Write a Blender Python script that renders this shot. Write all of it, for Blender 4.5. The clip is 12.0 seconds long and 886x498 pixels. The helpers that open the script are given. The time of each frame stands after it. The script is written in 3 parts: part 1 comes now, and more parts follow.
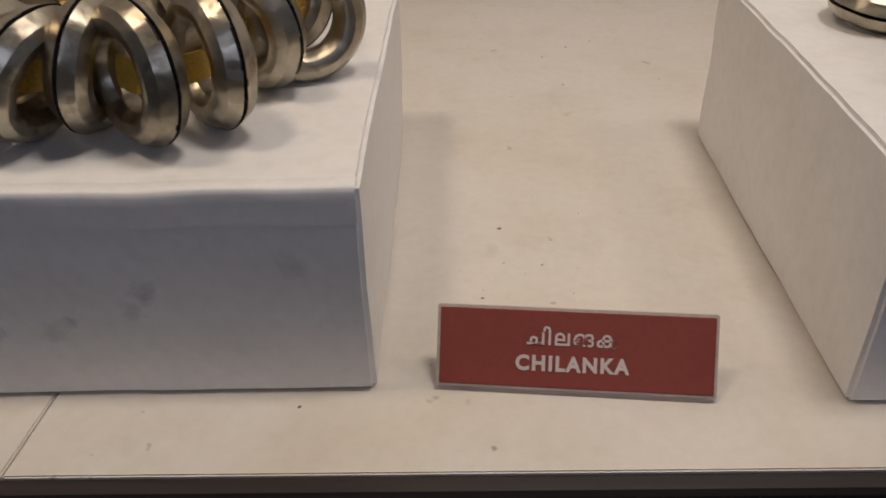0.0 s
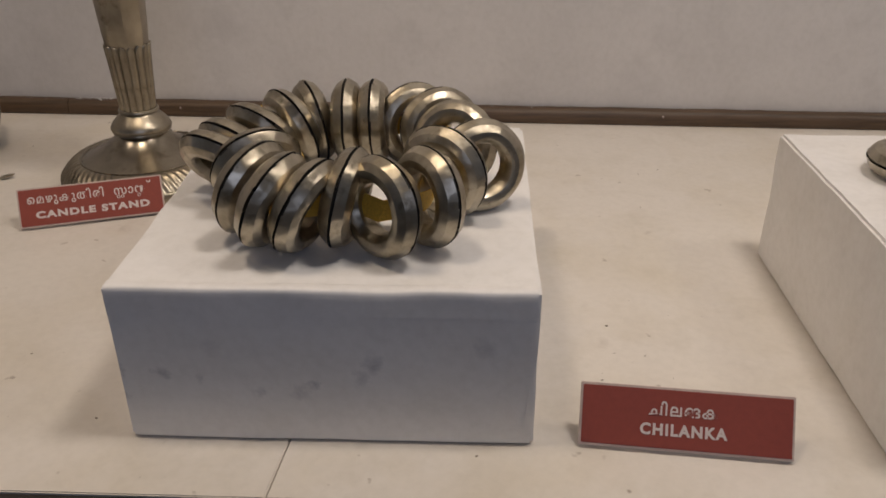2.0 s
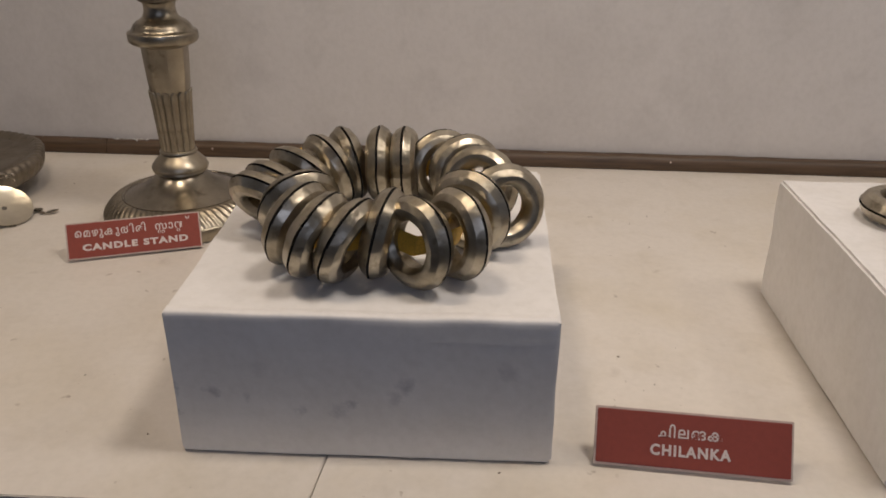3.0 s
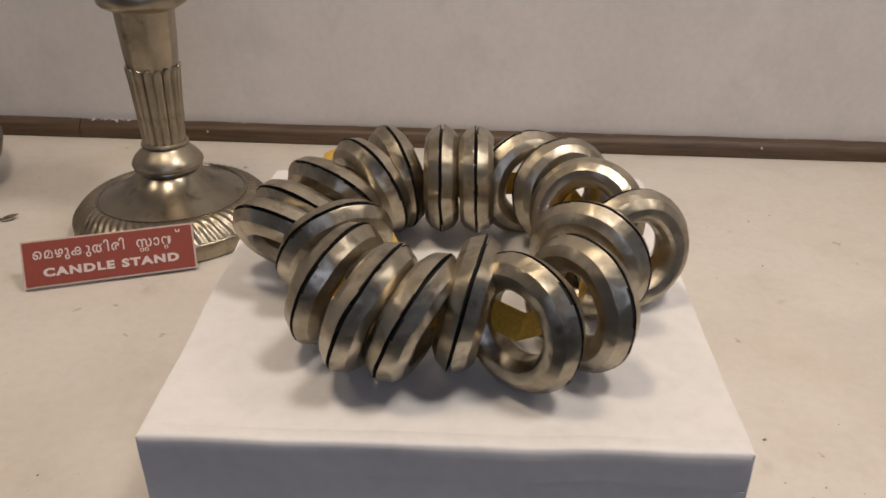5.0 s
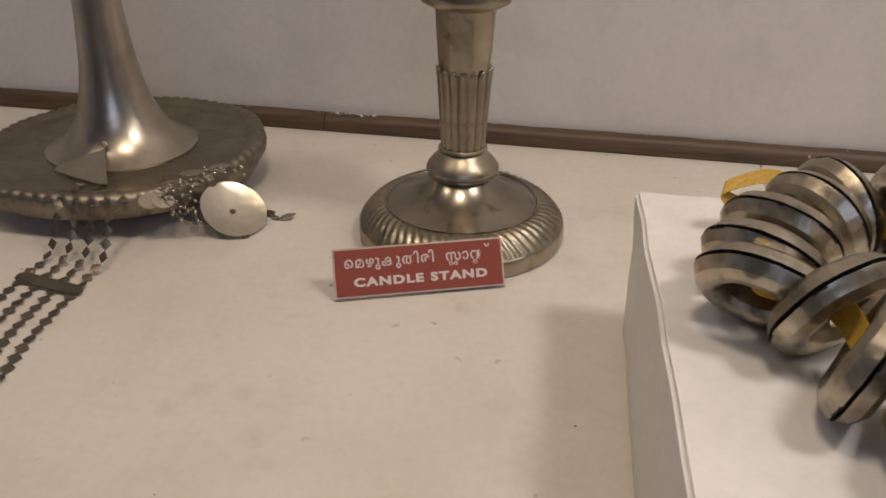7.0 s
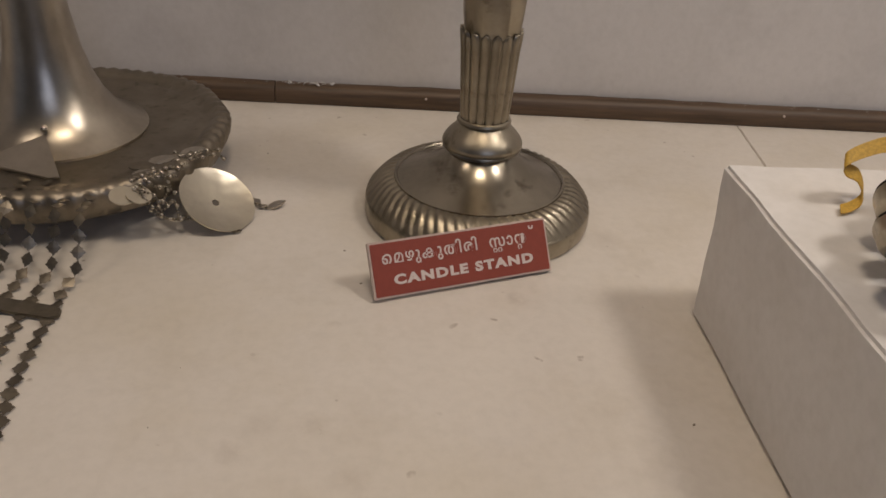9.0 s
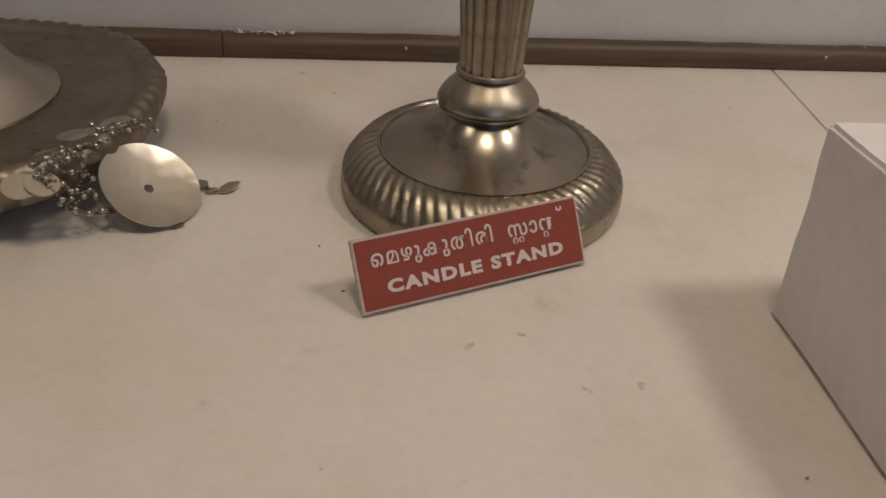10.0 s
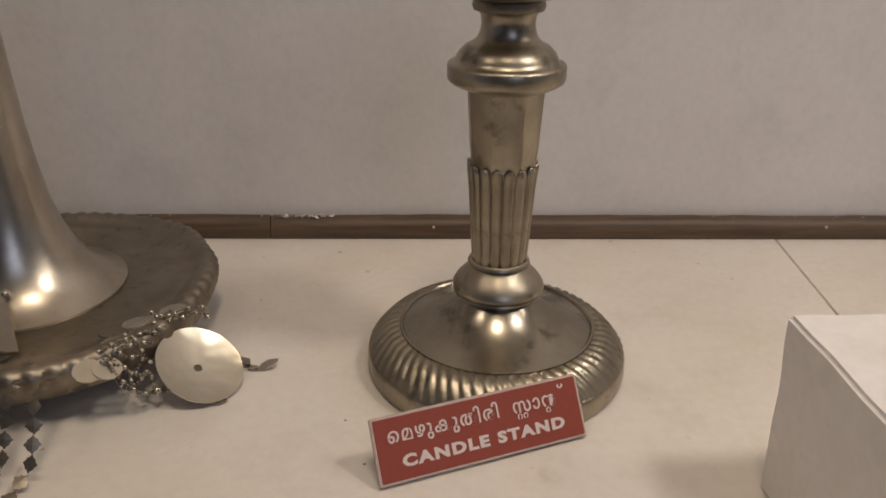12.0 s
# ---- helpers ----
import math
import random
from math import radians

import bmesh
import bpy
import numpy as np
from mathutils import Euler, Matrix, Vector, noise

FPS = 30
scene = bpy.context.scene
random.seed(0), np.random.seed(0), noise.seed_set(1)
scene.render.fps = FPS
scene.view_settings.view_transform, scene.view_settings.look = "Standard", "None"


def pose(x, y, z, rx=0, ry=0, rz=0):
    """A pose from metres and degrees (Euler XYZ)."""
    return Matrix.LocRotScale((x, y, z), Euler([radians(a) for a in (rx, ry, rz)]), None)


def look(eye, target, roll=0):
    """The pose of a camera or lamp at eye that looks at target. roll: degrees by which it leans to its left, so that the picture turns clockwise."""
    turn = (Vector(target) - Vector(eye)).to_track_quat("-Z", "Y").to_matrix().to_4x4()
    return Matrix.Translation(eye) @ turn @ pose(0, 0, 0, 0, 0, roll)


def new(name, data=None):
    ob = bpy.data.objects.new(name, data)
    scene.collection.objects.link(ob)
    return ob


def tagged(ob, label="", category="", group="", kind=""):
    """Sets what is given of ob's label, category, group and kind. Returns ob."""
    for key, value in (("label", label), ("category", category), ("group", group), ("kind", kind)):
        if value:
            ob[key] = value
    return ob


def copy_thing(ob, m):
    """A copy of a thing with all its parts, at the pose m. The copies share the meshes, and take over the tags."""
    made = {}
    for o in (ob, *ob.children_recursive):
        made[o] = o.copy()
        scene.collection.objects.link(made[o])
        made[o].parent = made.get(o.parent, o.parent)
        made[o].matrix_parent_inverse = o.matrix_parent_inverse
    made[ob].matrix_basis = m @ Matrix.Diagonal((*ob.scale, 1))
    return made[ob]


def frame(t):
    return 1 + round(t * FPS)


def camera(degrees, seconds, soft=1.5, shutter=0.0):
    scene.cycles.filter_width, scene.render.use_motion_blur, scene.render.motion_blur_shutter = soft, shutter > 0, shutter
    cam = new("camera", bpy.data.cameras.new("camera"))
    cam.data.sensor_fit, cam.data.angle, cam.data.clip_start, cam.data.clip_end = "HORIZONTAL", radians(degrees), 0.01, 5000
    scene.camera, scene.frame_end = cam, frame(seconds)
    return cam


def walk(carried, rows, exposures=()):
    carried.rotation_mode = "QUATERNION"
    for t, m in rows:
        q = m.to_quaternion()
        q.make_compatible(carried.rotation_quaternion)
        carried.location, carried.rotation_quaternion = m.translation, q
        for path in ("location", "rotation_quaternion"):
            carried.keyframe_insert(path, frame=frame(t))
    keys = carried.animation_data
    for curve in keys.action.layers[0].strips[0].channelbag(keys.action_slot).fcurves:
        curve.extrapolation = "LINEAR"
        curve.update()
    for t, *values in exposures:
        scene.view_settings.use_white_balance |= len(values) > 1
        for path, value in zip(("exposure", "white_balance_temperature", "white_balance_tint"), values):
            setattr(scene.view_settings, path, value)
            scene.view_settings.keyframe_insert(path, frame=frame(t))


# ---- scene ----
cam = camera(57.2, 12.0, soft=1.6, shutter=0.3)
PATH = [
    (0, (0.2247, -0.2207, 0.2117), (0.2191, 0.1938, -0.0680), -1.36),
    (0.5, (0.2053, -0.2330, 0.2247), (0.1993, 0.1863, -0.0475), -0.62),
    (1, (0.1844, -0.2612, 0.2439), (0.1746, 0.1655, -0.0165), -0.51),
    (1.5, (0.1649, -0.2876, 0.2603), (0.1553, 0.1461, 0.0118), 0.16),
    (2, (0.1627, -0.3096, 0.2693), (0.1474, 0.1337, 0.0385), -0.05),
    (2.5, (0.1582, -0.3278, 0.2753), (0.1406, 0.1221, 0.0580), 0.15),
    (3, (0.1529, -0.3463, 0.2830), (0.1331, 0.1078, 0.0748), 0.42),
    (3.2, (0.1490, -0.3494, 0.2869), (0.1281, 0.1064, 0.0825), 0.52),
    (4.8, (0.1104, -0.2115, 0.2639), (0.0878, 0.2338, 0.0376), 0.26),
    (5, (0.1049, -0.1988, 0.2609), (0.0875, 0.2436, 0.0285), 0.39),
    (5.5, (0.0796, -0.1786, 0.2628), (0.0611, 0.2581, 0.0201), 0.85),
    (6, (0.0580, -0.1687, 0.2687), (0.0013, 0.2654, 0.0271), -0.88),
    (6.5, (0.0160, -0.1618, 0.2727), (-0.0525, 0.2670, 0.0249), -0.25),
    (7, (-0.0469, -0.1691, 0.2612), (-0.1131, 0.2643, 0.0208), 0.59),
    (7.2, (-0.0530, -0.1623, 0.2606), (-0.1233, 0.2689, 0.0176), 0.14),
    (9, (-0.1646, -0.1226, 0.2443), (-0.1316, 0.3046, -0.0135), 3.82),
    (9.5, (-0.1715, -0.0865, 0.2263), (-0.1258, 0.3352, -0.0384), 3.70),
    (10, (-0.1742, -0.0259, 0.2046), (-0.1205, 0.3846, -0.0757), 3.41),
    (10.5, (-0.1682, 0.0031, 0.1929), (-0.1148, 0.4110, -0.0913), 2.54),
    (11, (-0.1661, -0.0074, 0.2099), (-0.1244, 0.4113, -0.0601), 1.31),
    (11.5, (-0.1654, -0.0326, 0.2336), (-0.1387, 0.4076, -0.0021), 0.88),
    (12, (-0.1591, -0.0557, 0.2446), (-0.1364, 0.3988, 0.0374), 0.53),
]
EXPOSURE = ((0.0, -0.12), (1.0, -0.12), (2.5, -0.08), (5.5, 0.18), (6.5, 0.15), (9.0, -0.14), (10.5, -0.18), (12.0, 0.10))
walk(cam, [(t, look(eye, target, roll)) for t, eye, target, roll in PATH], EXPOSURE)

# ---- light: two small spot lamps in the case's ceiling, cool daylight from the room in front ----
world = bpy.data.worlds.new("world")
scene.world = world
world.use_nodes = True
world.node_tree.nodes["Background"].inputs["Color"].default_value = (0.55, 0.62, 0.8, 1)
world.node_tree.nodes["Background"].inputs["Strength"].default_value = 0.16


def area_lamp(name, eye, target, size, watts, colour):
    data = bpy.data.lights.new(name, "AREA")
    data.shape, data.size, data.energy, data.color = "DISK", size, watts, colour
    ob = new(name, data)
    ob.matrix_world = look(eye, target)
    return ob


LAMPS = ((-0.71, 0.85, (1.0, 0.82, 0.66)), (-0.12, 2.5, (1.0, 0.81, 0.62)), (0.47, 3.5, (1.0, 0.89, 0.80)), (1.06, 1.6, (1.0, 0.89, 0.80)))
for lamp_x, watts, tint in LAMPS:
    area_lamp("spot_lamp", (lamp_x, 0.0, 1.05), (lamp_x * 0.7, 0.04, 0), 0.19, watts * 1.09, tint)
area_lamp("daylight_window", (0.5, -2.3, 1.3), (0.1, 0, 0.1), 1.2, 5.8, (0.64, 0.72, 1.0))


# ---- materials ----
def material(name):
    m = bpy.data.materials.new(name)
    m.use_nodes = True
    nt = m.node_tree
    return m, nt, nt.nodes["Principled BSDF"]


def noise_node(nt, scale, detail=4.0, rough=0.55, vec=None):
    n = nt.nodes.new("ShaderNodeTexNoise")
    n.inputs["Scale"].default_value, n.inputs["Detail"].default_value, n.inputs["Roughness"].default_value = scale, detail, rough
    if vec is not None:
        nt.links.new(vec, n.inputs["Vector"])
    return n


def coords(nt, space="Object"):
    return nt.nodes.new("ShaderNodeTexCoord").outputs[space]


def ramp(nt, fac, *stops):
    r = nt.nodes.new("ShaderNodeValToRGB")
    while len(r.color_ramp.elements) < len(stops):
        r.color_ramp.elements.new(0.5)
    for e, (p, c) in zip(r.color_ramp.elements, stops):
        e.position, e.color = p, (*c, 1)
    nt.links.new(fac, r.inputs["Fac"])
    return r.outputs["Color"]


def mixed(nt, fac, a, b, blend="MIX"):
    m = nt.nodes.new("ShaderNodeMix")
    m.data_type, m.blend_type = "RGBA", blend
    for socket, v in ((m.inputs[0], fac), (m.inputs[6], a), (m.inputs[7], b)):
        if isinstance(v, (int, float)):
            socket.default_value = v
        elif isinstance(v, tuple):
            socket.default_value = (*v, 1)
        else:
            nt.links.new(v, socket)
    return m.outputs[2]


def bump(nt, bsdf, height, strength, distance):
    b = nt.nodes.new("ShaderNodeBump")
    b.inputs["Strength"].default_value, b.inputs["Distance"].default_value = strength, distance
    nt.links.new(height, b.inputs["Height"])
    nt.links.new(b.outputs["Normal"], bsdf.inputs["Normal"])


def painted(name, base, stain, speck, rough=0.55, relief=0.0004, stain_scale=9.0, amount=0.5, dot_scale=95.0, dot_from=0.7, wrinkle=160.0, spots=()):
    m, nt, p = material(name)
    v = coords(nt)
    big = ramp(nt, noise_node(nt, stain_scale, 5, 0.6, v).outputs["Fac"], (0.45, (0, 0, 0)), (0.75, (1, 1, 1)))
    c = mixed(nt, mixed(nt, amount, (0, 0, 0), big), base, stain)
    dots = ramp(nt, noise_node(nt, dot_scale, 2, 0.5, v).outputs["Fac"], (dot_from, (0, 0, 0)), (dot_from + 0.06, (1, 1, 1)))
    patch = ramp(nt, noise_node(nt, 13, 3, 0.5, v).outputs["Fac"], (0.48, (0, 0, 0)), (0.6, (1, 1, 1)))
    cloud = ramp(nt, noise_node(nt, stain_scale * 3.1, 4, 0.65, v).outputs["Fac"], (0.5, (0, 0, 0)), (0.7, (1, 1, 1)))
    c = mixed(nt, mixed(nt, amount * 0.35, (0, 0, 0), cloud), c, tuple(k * 0.8 for k in stain))
    c = mixed(nt, mixed(nt, 1.0, dots, patch, "MULTIPLY"), c, speck)
    if spots:
        total = None
        warp = nt.nodes.new("ShaderNodeVectorMath")
        warp.operation = "MULTIPLY_ADD"
        nt.links.new(noise_node(nt, 90, 4, 0.7, v).outputs["Color"], warp.inputs[0])
        warp.inputs[1].default_value, warp.inputs[2].default_value = (0.020, 0.012, 0.012), (-0.010, -0.006, -0.006)
        moved = nt.nodes.new("ShaderNodeVectorMath")
        nt.links.new(v, moved.inputs[0])
        nt.links.new(warp.outputs[0], moved.inputs[1])
        for x, y, z, size, strength in spots:
            d = nt.nodes.new("ShaderNodeVectorMath")
            d.operation = "DISTANCE"
            nt.links.new(moved.outputs[0], d.inputs[0])
            d.inputs[1].default_value = (x, y, z)
            k = nt.nodes.new("ShaderNodeMapRange")
            k.inputs["From Min"].default_value, k.inputs["From Max"].default_value = size * 1.2, size * 0.1
            k.inputs["To Max"].default_value = strength * 0.6
            nt.links.new(d.outputs["Value"], k.inputs["Value"])
            if total is None:
                total = k.outputs["Result"]
            else:
                more = nt.nodes.new("ShaderNodeMath")
                more.operation = "MAXIMUM"
                nt.links.new(total, more.inputs[0])
                nt.links.new(k.outputs["Result"], more.inputs[1])
                total = more.outputs[0]
        c = mixed(nt, total, c, speck)
    fine = ramp(nt, noise_node(nt, 170, 3, 0.6, v).outputs["Fac"], (0.3, (0.95, 0.95, 0.945)), (0.6, (1, 1, 1)))
    c = mixed(nt, 1.0, c, fine, "MULTIPLY")
    nt.links.new(c, p.inputs["Base Color"])
    p.inputs["Roughness"].default_value = rough
    bump(nt, p, noise_node(nt, wrinkle, 4, 0.6, v).outputs["Fac"], 0.35, relief)
    return m


def metal(name, bright, dull, rough=(0.2, 0.42), scale=60.0, relief=0.0003, pits=0.0, pit_scale=130.0, hammer=0.0):
    m, nt, p = material(name)
    v = coords(nt)
    f = noise_node(nt, scale, 6, 0.6, v).outputs["Fac"]
    c = ramp(nt, f, (0.3, dull), (0.62, bright))
    info = nt.nodes.new("ShaderNodeObjectInfo")
    c = mixed(nt, 0.3, c, ramp(nt, info.outputs["Random"], (0.0, dull), (1.0, bright)))
    if pits:
        d = ramp(nt, noise_node(nt, pit_scale, 4, 0.6, v).outputs["Fac"], (0.56, (0, 0, 0)), (0.72, (1, 1, 1)))
        c = mixed(nt, mixed(nt, pits, (0, 0, 0), d), c, (0.09, 0.075, 0.05))
    nt.links.new(c, p.inputs["Base Color"])
    p.inputs["Metallic"].default_value = 1.0
    r = nt.nodes.new("ShaderNodeMapRange")
    r.inputs["To Min"].default_value, r.inputs["To Max"].default_value = rough[1], rough[0]
    nt.links.new(noise_node(nt, scale * 0.5, 5, 0.6, v).outputs["Fac"], r.inputs["Value"])
    nt.links.new(r.outputs["Result"], p.inputs["Roughness"])
    bump(nt, p, noise_node(nt, scale * 2.2, 3, 0.5, v).outputs["Fac"], 0.3, relief)
    if hammer:
        # soft facets left by the hammer, under the fine grain
        cells = nt.nodes.new("ShaderNodeTexVoronoi")
        cells.feature = "SMOOTH_F1"
        cells.inputs["Scale"].default_value, cells.inputs["Smoothness"].default_value = 150.0, 0.5
        nt.links.new(v, cells.inputs["Vector"])
        b = nt.nodes.new("ShaderNodeBump")
        b.inputs["Strength"].default_value, b.inputs["Distance"].default_value = 0.5, hammer
        nt.links.new(cells.outputs["Distance"], b.inputs["Height"])
        fine = next(n for n in nt.nodes if n.type == "BUMP" and n != b)
        nt.links.new(b.outputs["Normal"], fine.inputs["Normal"])
    return m


def plain(name, colour, rough=0.5, grain=120.0, vary=0.25):
    m, nt, p = material(name)
    f = noise_node(nt, grain, 4, 0.6, coords(nt)).outputs["Fac"]
    dark = tuple(k * (1 - vary) for k in colour)
    nt.links.new(ramp(nt, f, (0.3, dark), (0.7, colour)), p.inputs["Base Color"])
    p.inputs["Roughness"].default_value = rough
    bump(nt, p, f, 0.15, 0.0002)
    return m


def wood(name, dark, light, axis_scale=(3.0, 60.0, 60.0), rough=0.45):
    m, nt, p = material(name)
    mp = nt.nodes.new("ShaderNodeMapping")
    mp.inputs["Scale"].default_value = axis_scale
    nt.links.new(coords(nt), mp.inputs["Vector"])
    f = noise_node(nt, 3.0, 6, 0.65, mp.outputs["Vector"]).outputs["Fac"]
    nt.links.new(ramp(nt, f, (0.3, dark), (0.7, light)), p.inputs["Base Color"])
    p.inputs["Roughness"].default_value = rough
    bump(nt, p, f, 0.3, 0.0004)
    return m


STAINS = ((-0.035, 0.298, 0, 0.012, 0.32), (-0.217, 0.133, 0, 0.010, 0.25), (-0.228, 0.119, 0, 0.006, 0.3), (-0.179, 0.105, 0, 0.008, 0.25), (-0.097, 0.233, 0, 0.006, 0.4), (-0.194, 0.135, 0, 0.007, 0.25), (-0.191, 0.206, 0, 0.004, 0.4),
          (0.297, 0.239, 0, 0.004, 0.5), (0.243, 0.091, 0, 0.005, 0.4))
SHELF = painted("shelf_paint", (0.74, 0.69, 0.625), (0.63, 0.56, 0.44), (0.34, 0.28, 0.22), 0.42, 0.0002, 8.0, 0.6, spots=STAINS)
WALL = painted("wall_paint", (0.67, 0.645, 0.63), (0.54, 0.52, 0.505), (0.52, 0.49, 0.47), 0.6, 0.0006, 5.0, 0.6, 40.0, 0.85)
PAPER = painted("white_paper", (0.84, 0.82, 0.8), (0.74, 0.71, 0.66), (0.42, 0.42, 0.43), 0.5, 0.0012, 22.0, 0.4, 48.0, 0.9, 30.0)
SMUDGES = ((0.021, 0, 0.04, 0.0042, 0.8), (0.039, 0, 0.036, 0.003, 0.5), (0.066, 0, 0.029, 0.0036, 0.6), (0.086, 0, 0.029, 0.0048, 0.6), (0.092, 0, 0.034, 0.0036, 0.8), (0.121, 0, 0.046, 0.0052, 0.8), 
           (0.115, 0, 0.038, 0.0046, 0.5), (0.174, 0, 0.057, 0.0058, 0.45), (0.046, 0, 0.055, 0.005, 0.25), (0, 0, 0.04, 0.004, 0.9), (0.001, 0, 0.026, 0.003, 0.7))
SMUDGED = painted("smudged_white_paper", (0.84, 0.82, 0.8), (0.74, 0.71, 0.66), (0.3, 0.3, 0.32), 0.5, 0.0012, 22.0, 0.4, 48.0, 0.9, 30.0, SMUDGES)
SKIRT = wood("brown_skirting", (0.050, 0.030, 0.017), (0.125, 0.077, 0.043), (4.0, 90.0, 90.0), 0.5)
EDGE = wood("dark_edge_wood", (0.012, 0.009, 0.008), (0.035, 0.026, 0.022))
SEAM = plain("seam_dirt", (0.33, 0.28, 0.22), 0.9)
NICKEL = metal("ring_nickel", (0.54, 0.485, 0.385), (0.27, 0.235, 0.175), (0.23, 0.47), 70.0, 0.0012, 0.55, 110.0, 0.0010)
SLIT = plain("slit_shade", (0.012, 0.01, 0.008), 0.8)
CANDLE = metal("tarnished_silver", (0.43, 0.38, 0.295), (0.235, 0.205, 0.155), (0.25, 0.44), 45.0, 0.0003, 0.75, 70.0)
DOMEM = metal("polished_dome_silver", (0.39, 0.35, 0.28), (0.24, 0.21, 0.165), (0.15, 0.30), 45.0, 0.0002, 0.75, 70.0)
TRAYM = metal("dull_tray_metal", (0.31, 0.27, 0.215), (0.18, 0.155, 0.12), (0.36, 0.56), 45.0, 0.0003, 0.5)
STEMM = metal("pale_stem_metal", (0.6, 0.545, 0.455), (0.4, 0.355, 0.285), (0.22, 0.38), 45.0, 0.0006)
DISCM = metal("pale_disc_metal", (0.68, 0.63, 0.52), (0.54, 0.49, 0.39), (0.26, 0.40), 50.0, 0.0005, 0.15, 60.0, 0.0004)
CHAINM = metal("chain_silver", (0.30, 0.265, 0.21), (0.14, 0.12, 0.09), (0.34, 0.55), 80.0, 0.0003)
RIMM = metal("dark_rim_metal", (0.17, 0.145, 0.11), (0.09, 0.075, 0.055), (0.40, 0.58), 60.0, 0.0004, 0.5)
BEADM = metal("bead_silver", (0.6, 0.55, 0.47), (0.36, 0.32, 0.26), (0.2, 0.35), 80.0, 0.0002)
RED = plain("maroon_laminate", (0.28, 0.054, 0.033), 0.55, 300.0, 0.12)
CORE = plain("pale_laminate_core", (0.62, 0.5, 0.44), 0.5, 300.0, 0.2)
LETTER = plain("engraved_white", (0.72, 0.62, 0.58), 0.5, 300.0, 0.1)
RIBBON = plain("yellow_ribbon", (0.70, 0.43, 0.06), 0.6, 900.0, 0.35)
ROOM = plain("room_plaster", (0.35, 0.34, 0.34), 0.8, 3.0, 0.1)


# ---- mesh helpers ----
def mesh_ob(name, bm, mat, parent=None, label="", smooth=None, extra=()):
    me = bpy.data.meshes.new(name)
    if smooth is not None:
        for f in bm.faces:
            f.smooth = True
        for e in bm.edges:
            if len(e.link_faces) == 2 and e.calc_face_angle(0) > radians(smooth):
                e.smooth = False
    bm.to_mesh(me)
    bm.free()
    me.materials.append(mat)
    for k in extra:
        me.materials.append(k)
    ob = new(name, me)
    if parent is not None:
        ob.parent = parent
    if label:
        ob["label"] = label
    return ob


def part(name, bm, mat, parent, label="", smooth=None, extra=()):
    return mesh_ob(name, bm, mat, parent, label, smooth, extra)


def thing(name, m, label, category, group="", kind=""):
    ob = new(name)
    ob.empty_display_size = 0.02
    ob.matrix_world = m
    return tagged(ob, label, category, group, kind)


def box_bm(x0, y0, z0, x1, y1, z1, bevel=0.0, segments=2):
    bm = bmesh.new()
    bmesh.ops.create_cube(bm, size=1)
    bmesh.ops.transform(bm, matrix=Matrix.Translation(((x0 + x1) / 2, (y0 + y1) / 2, (z0 + z1) / 2)) @ Matrix.Diagonal((x1 - x0, y1 - y0, z1 - z0, 1)), verts=bm.verts)
    if bevel:
        bmesh.ops.bevel(bm, geom=list(bm.edges), offset=bevel, segments=segments, affect="EDGES")
    return bm


def prism_bm(outline, z0, z1, bevel=0.0):
    bm = bmesh.new()
    f = bm.faces.new([bm.verts.new((x, y, z1)) for x, y in outline])
    r = bmesh.ops.extrude_face_region(bm, geom=[f])
    for v in r["geom"]:
        if isinstance(v, bmesh.types.BMVert):
            v.co.z = z0
    bmesh.ops.recalc_face_normals(bm, faces=bm.faces)
    if bevel:
        bmesh.ops.bevel(bm, geom=list(bm.edges), offset=bevel, segments=2, affect="EDGES")
    return bm


def lathe(profile, segments=64, shape=None, closed=False):
    """Turns (r, z) round the z axis; shape(r, z, angle, i) may bend the point."""
    bm = bmesh.new()
    rows = []
    for i, (r, z) in enumerate(profile):
        if r < 1e-6:
            rows.append([bm.verts.new((0, 0, z))])
            continue
        row = []
        for k in range(segments):
            a = 2 * math.pi * k / segments
            rr, zz = shape(r, z, a, i) if shape else (r, z)
            row.append(bm.verts.new((rr * math.cos(a), rr * math.sin(a), zz)))
        rows.append(row)
    pairs = list(zip(rows, rows[1:])) + ([(rows[-1], rows[0])] if closed else [])
    for a, b in pairs:
        for k in range(segments):
            n = (k + 1) % segments
            if len(a) == 1:
                bm.faces.new((a[0], b[n], b[k]))
            elif len(b) == 1:
                bm.faces.new((a[k], a[n], b[0]))
            else:
                bm.faces.new((a[k], a[n], b[n], b[k]))
    bmesh.ops.recalc_face_normals(bm, faces=bm.faces)
    return bm


def curve_points(keys, steps):
    """A smooth line through the keys (Catmull-Rom)."""
    pts = [Vector(k) for k in keys]
    out = []
    for i in range(len(pts) - 1):
        p0, p1, p2, p3 = pts[max(i - 1, 0)], pts[i], pts[i + 1], pts[min(i + 2, len(pts) - 1)]
        for s in range(steps):
            t = s / steps
            out.append(0.5 * ((2 * p1) + (p2 - p0) * t + (2 * p0 - 5 * p1 + 4 * p2 - p3) * t * t + (3 * p1 - p0 - 3 * p2 + p3) * t ** 3))
    return out + [pts[-1]]


def spaced(points, step):
    """Points at even distances along a line, with directions."""
    out, left = [], 0.0
    for a, b in zip(points, points[1:]):
        d = (b - a).length
        while left <= d and d > 0:
            out.append((a.lerp(b, left / d), (b - a).normalized()))
            left += step
        left -= d
    return out


# ---- setting: the shelf, its dark front edge, the back wall and the closing walls ----
SLOPE = -0.03


def wall_y(x):
    return 0.503 + SLOPE * x


def front_y(x):
    return -0.0385 - 0.004 * x


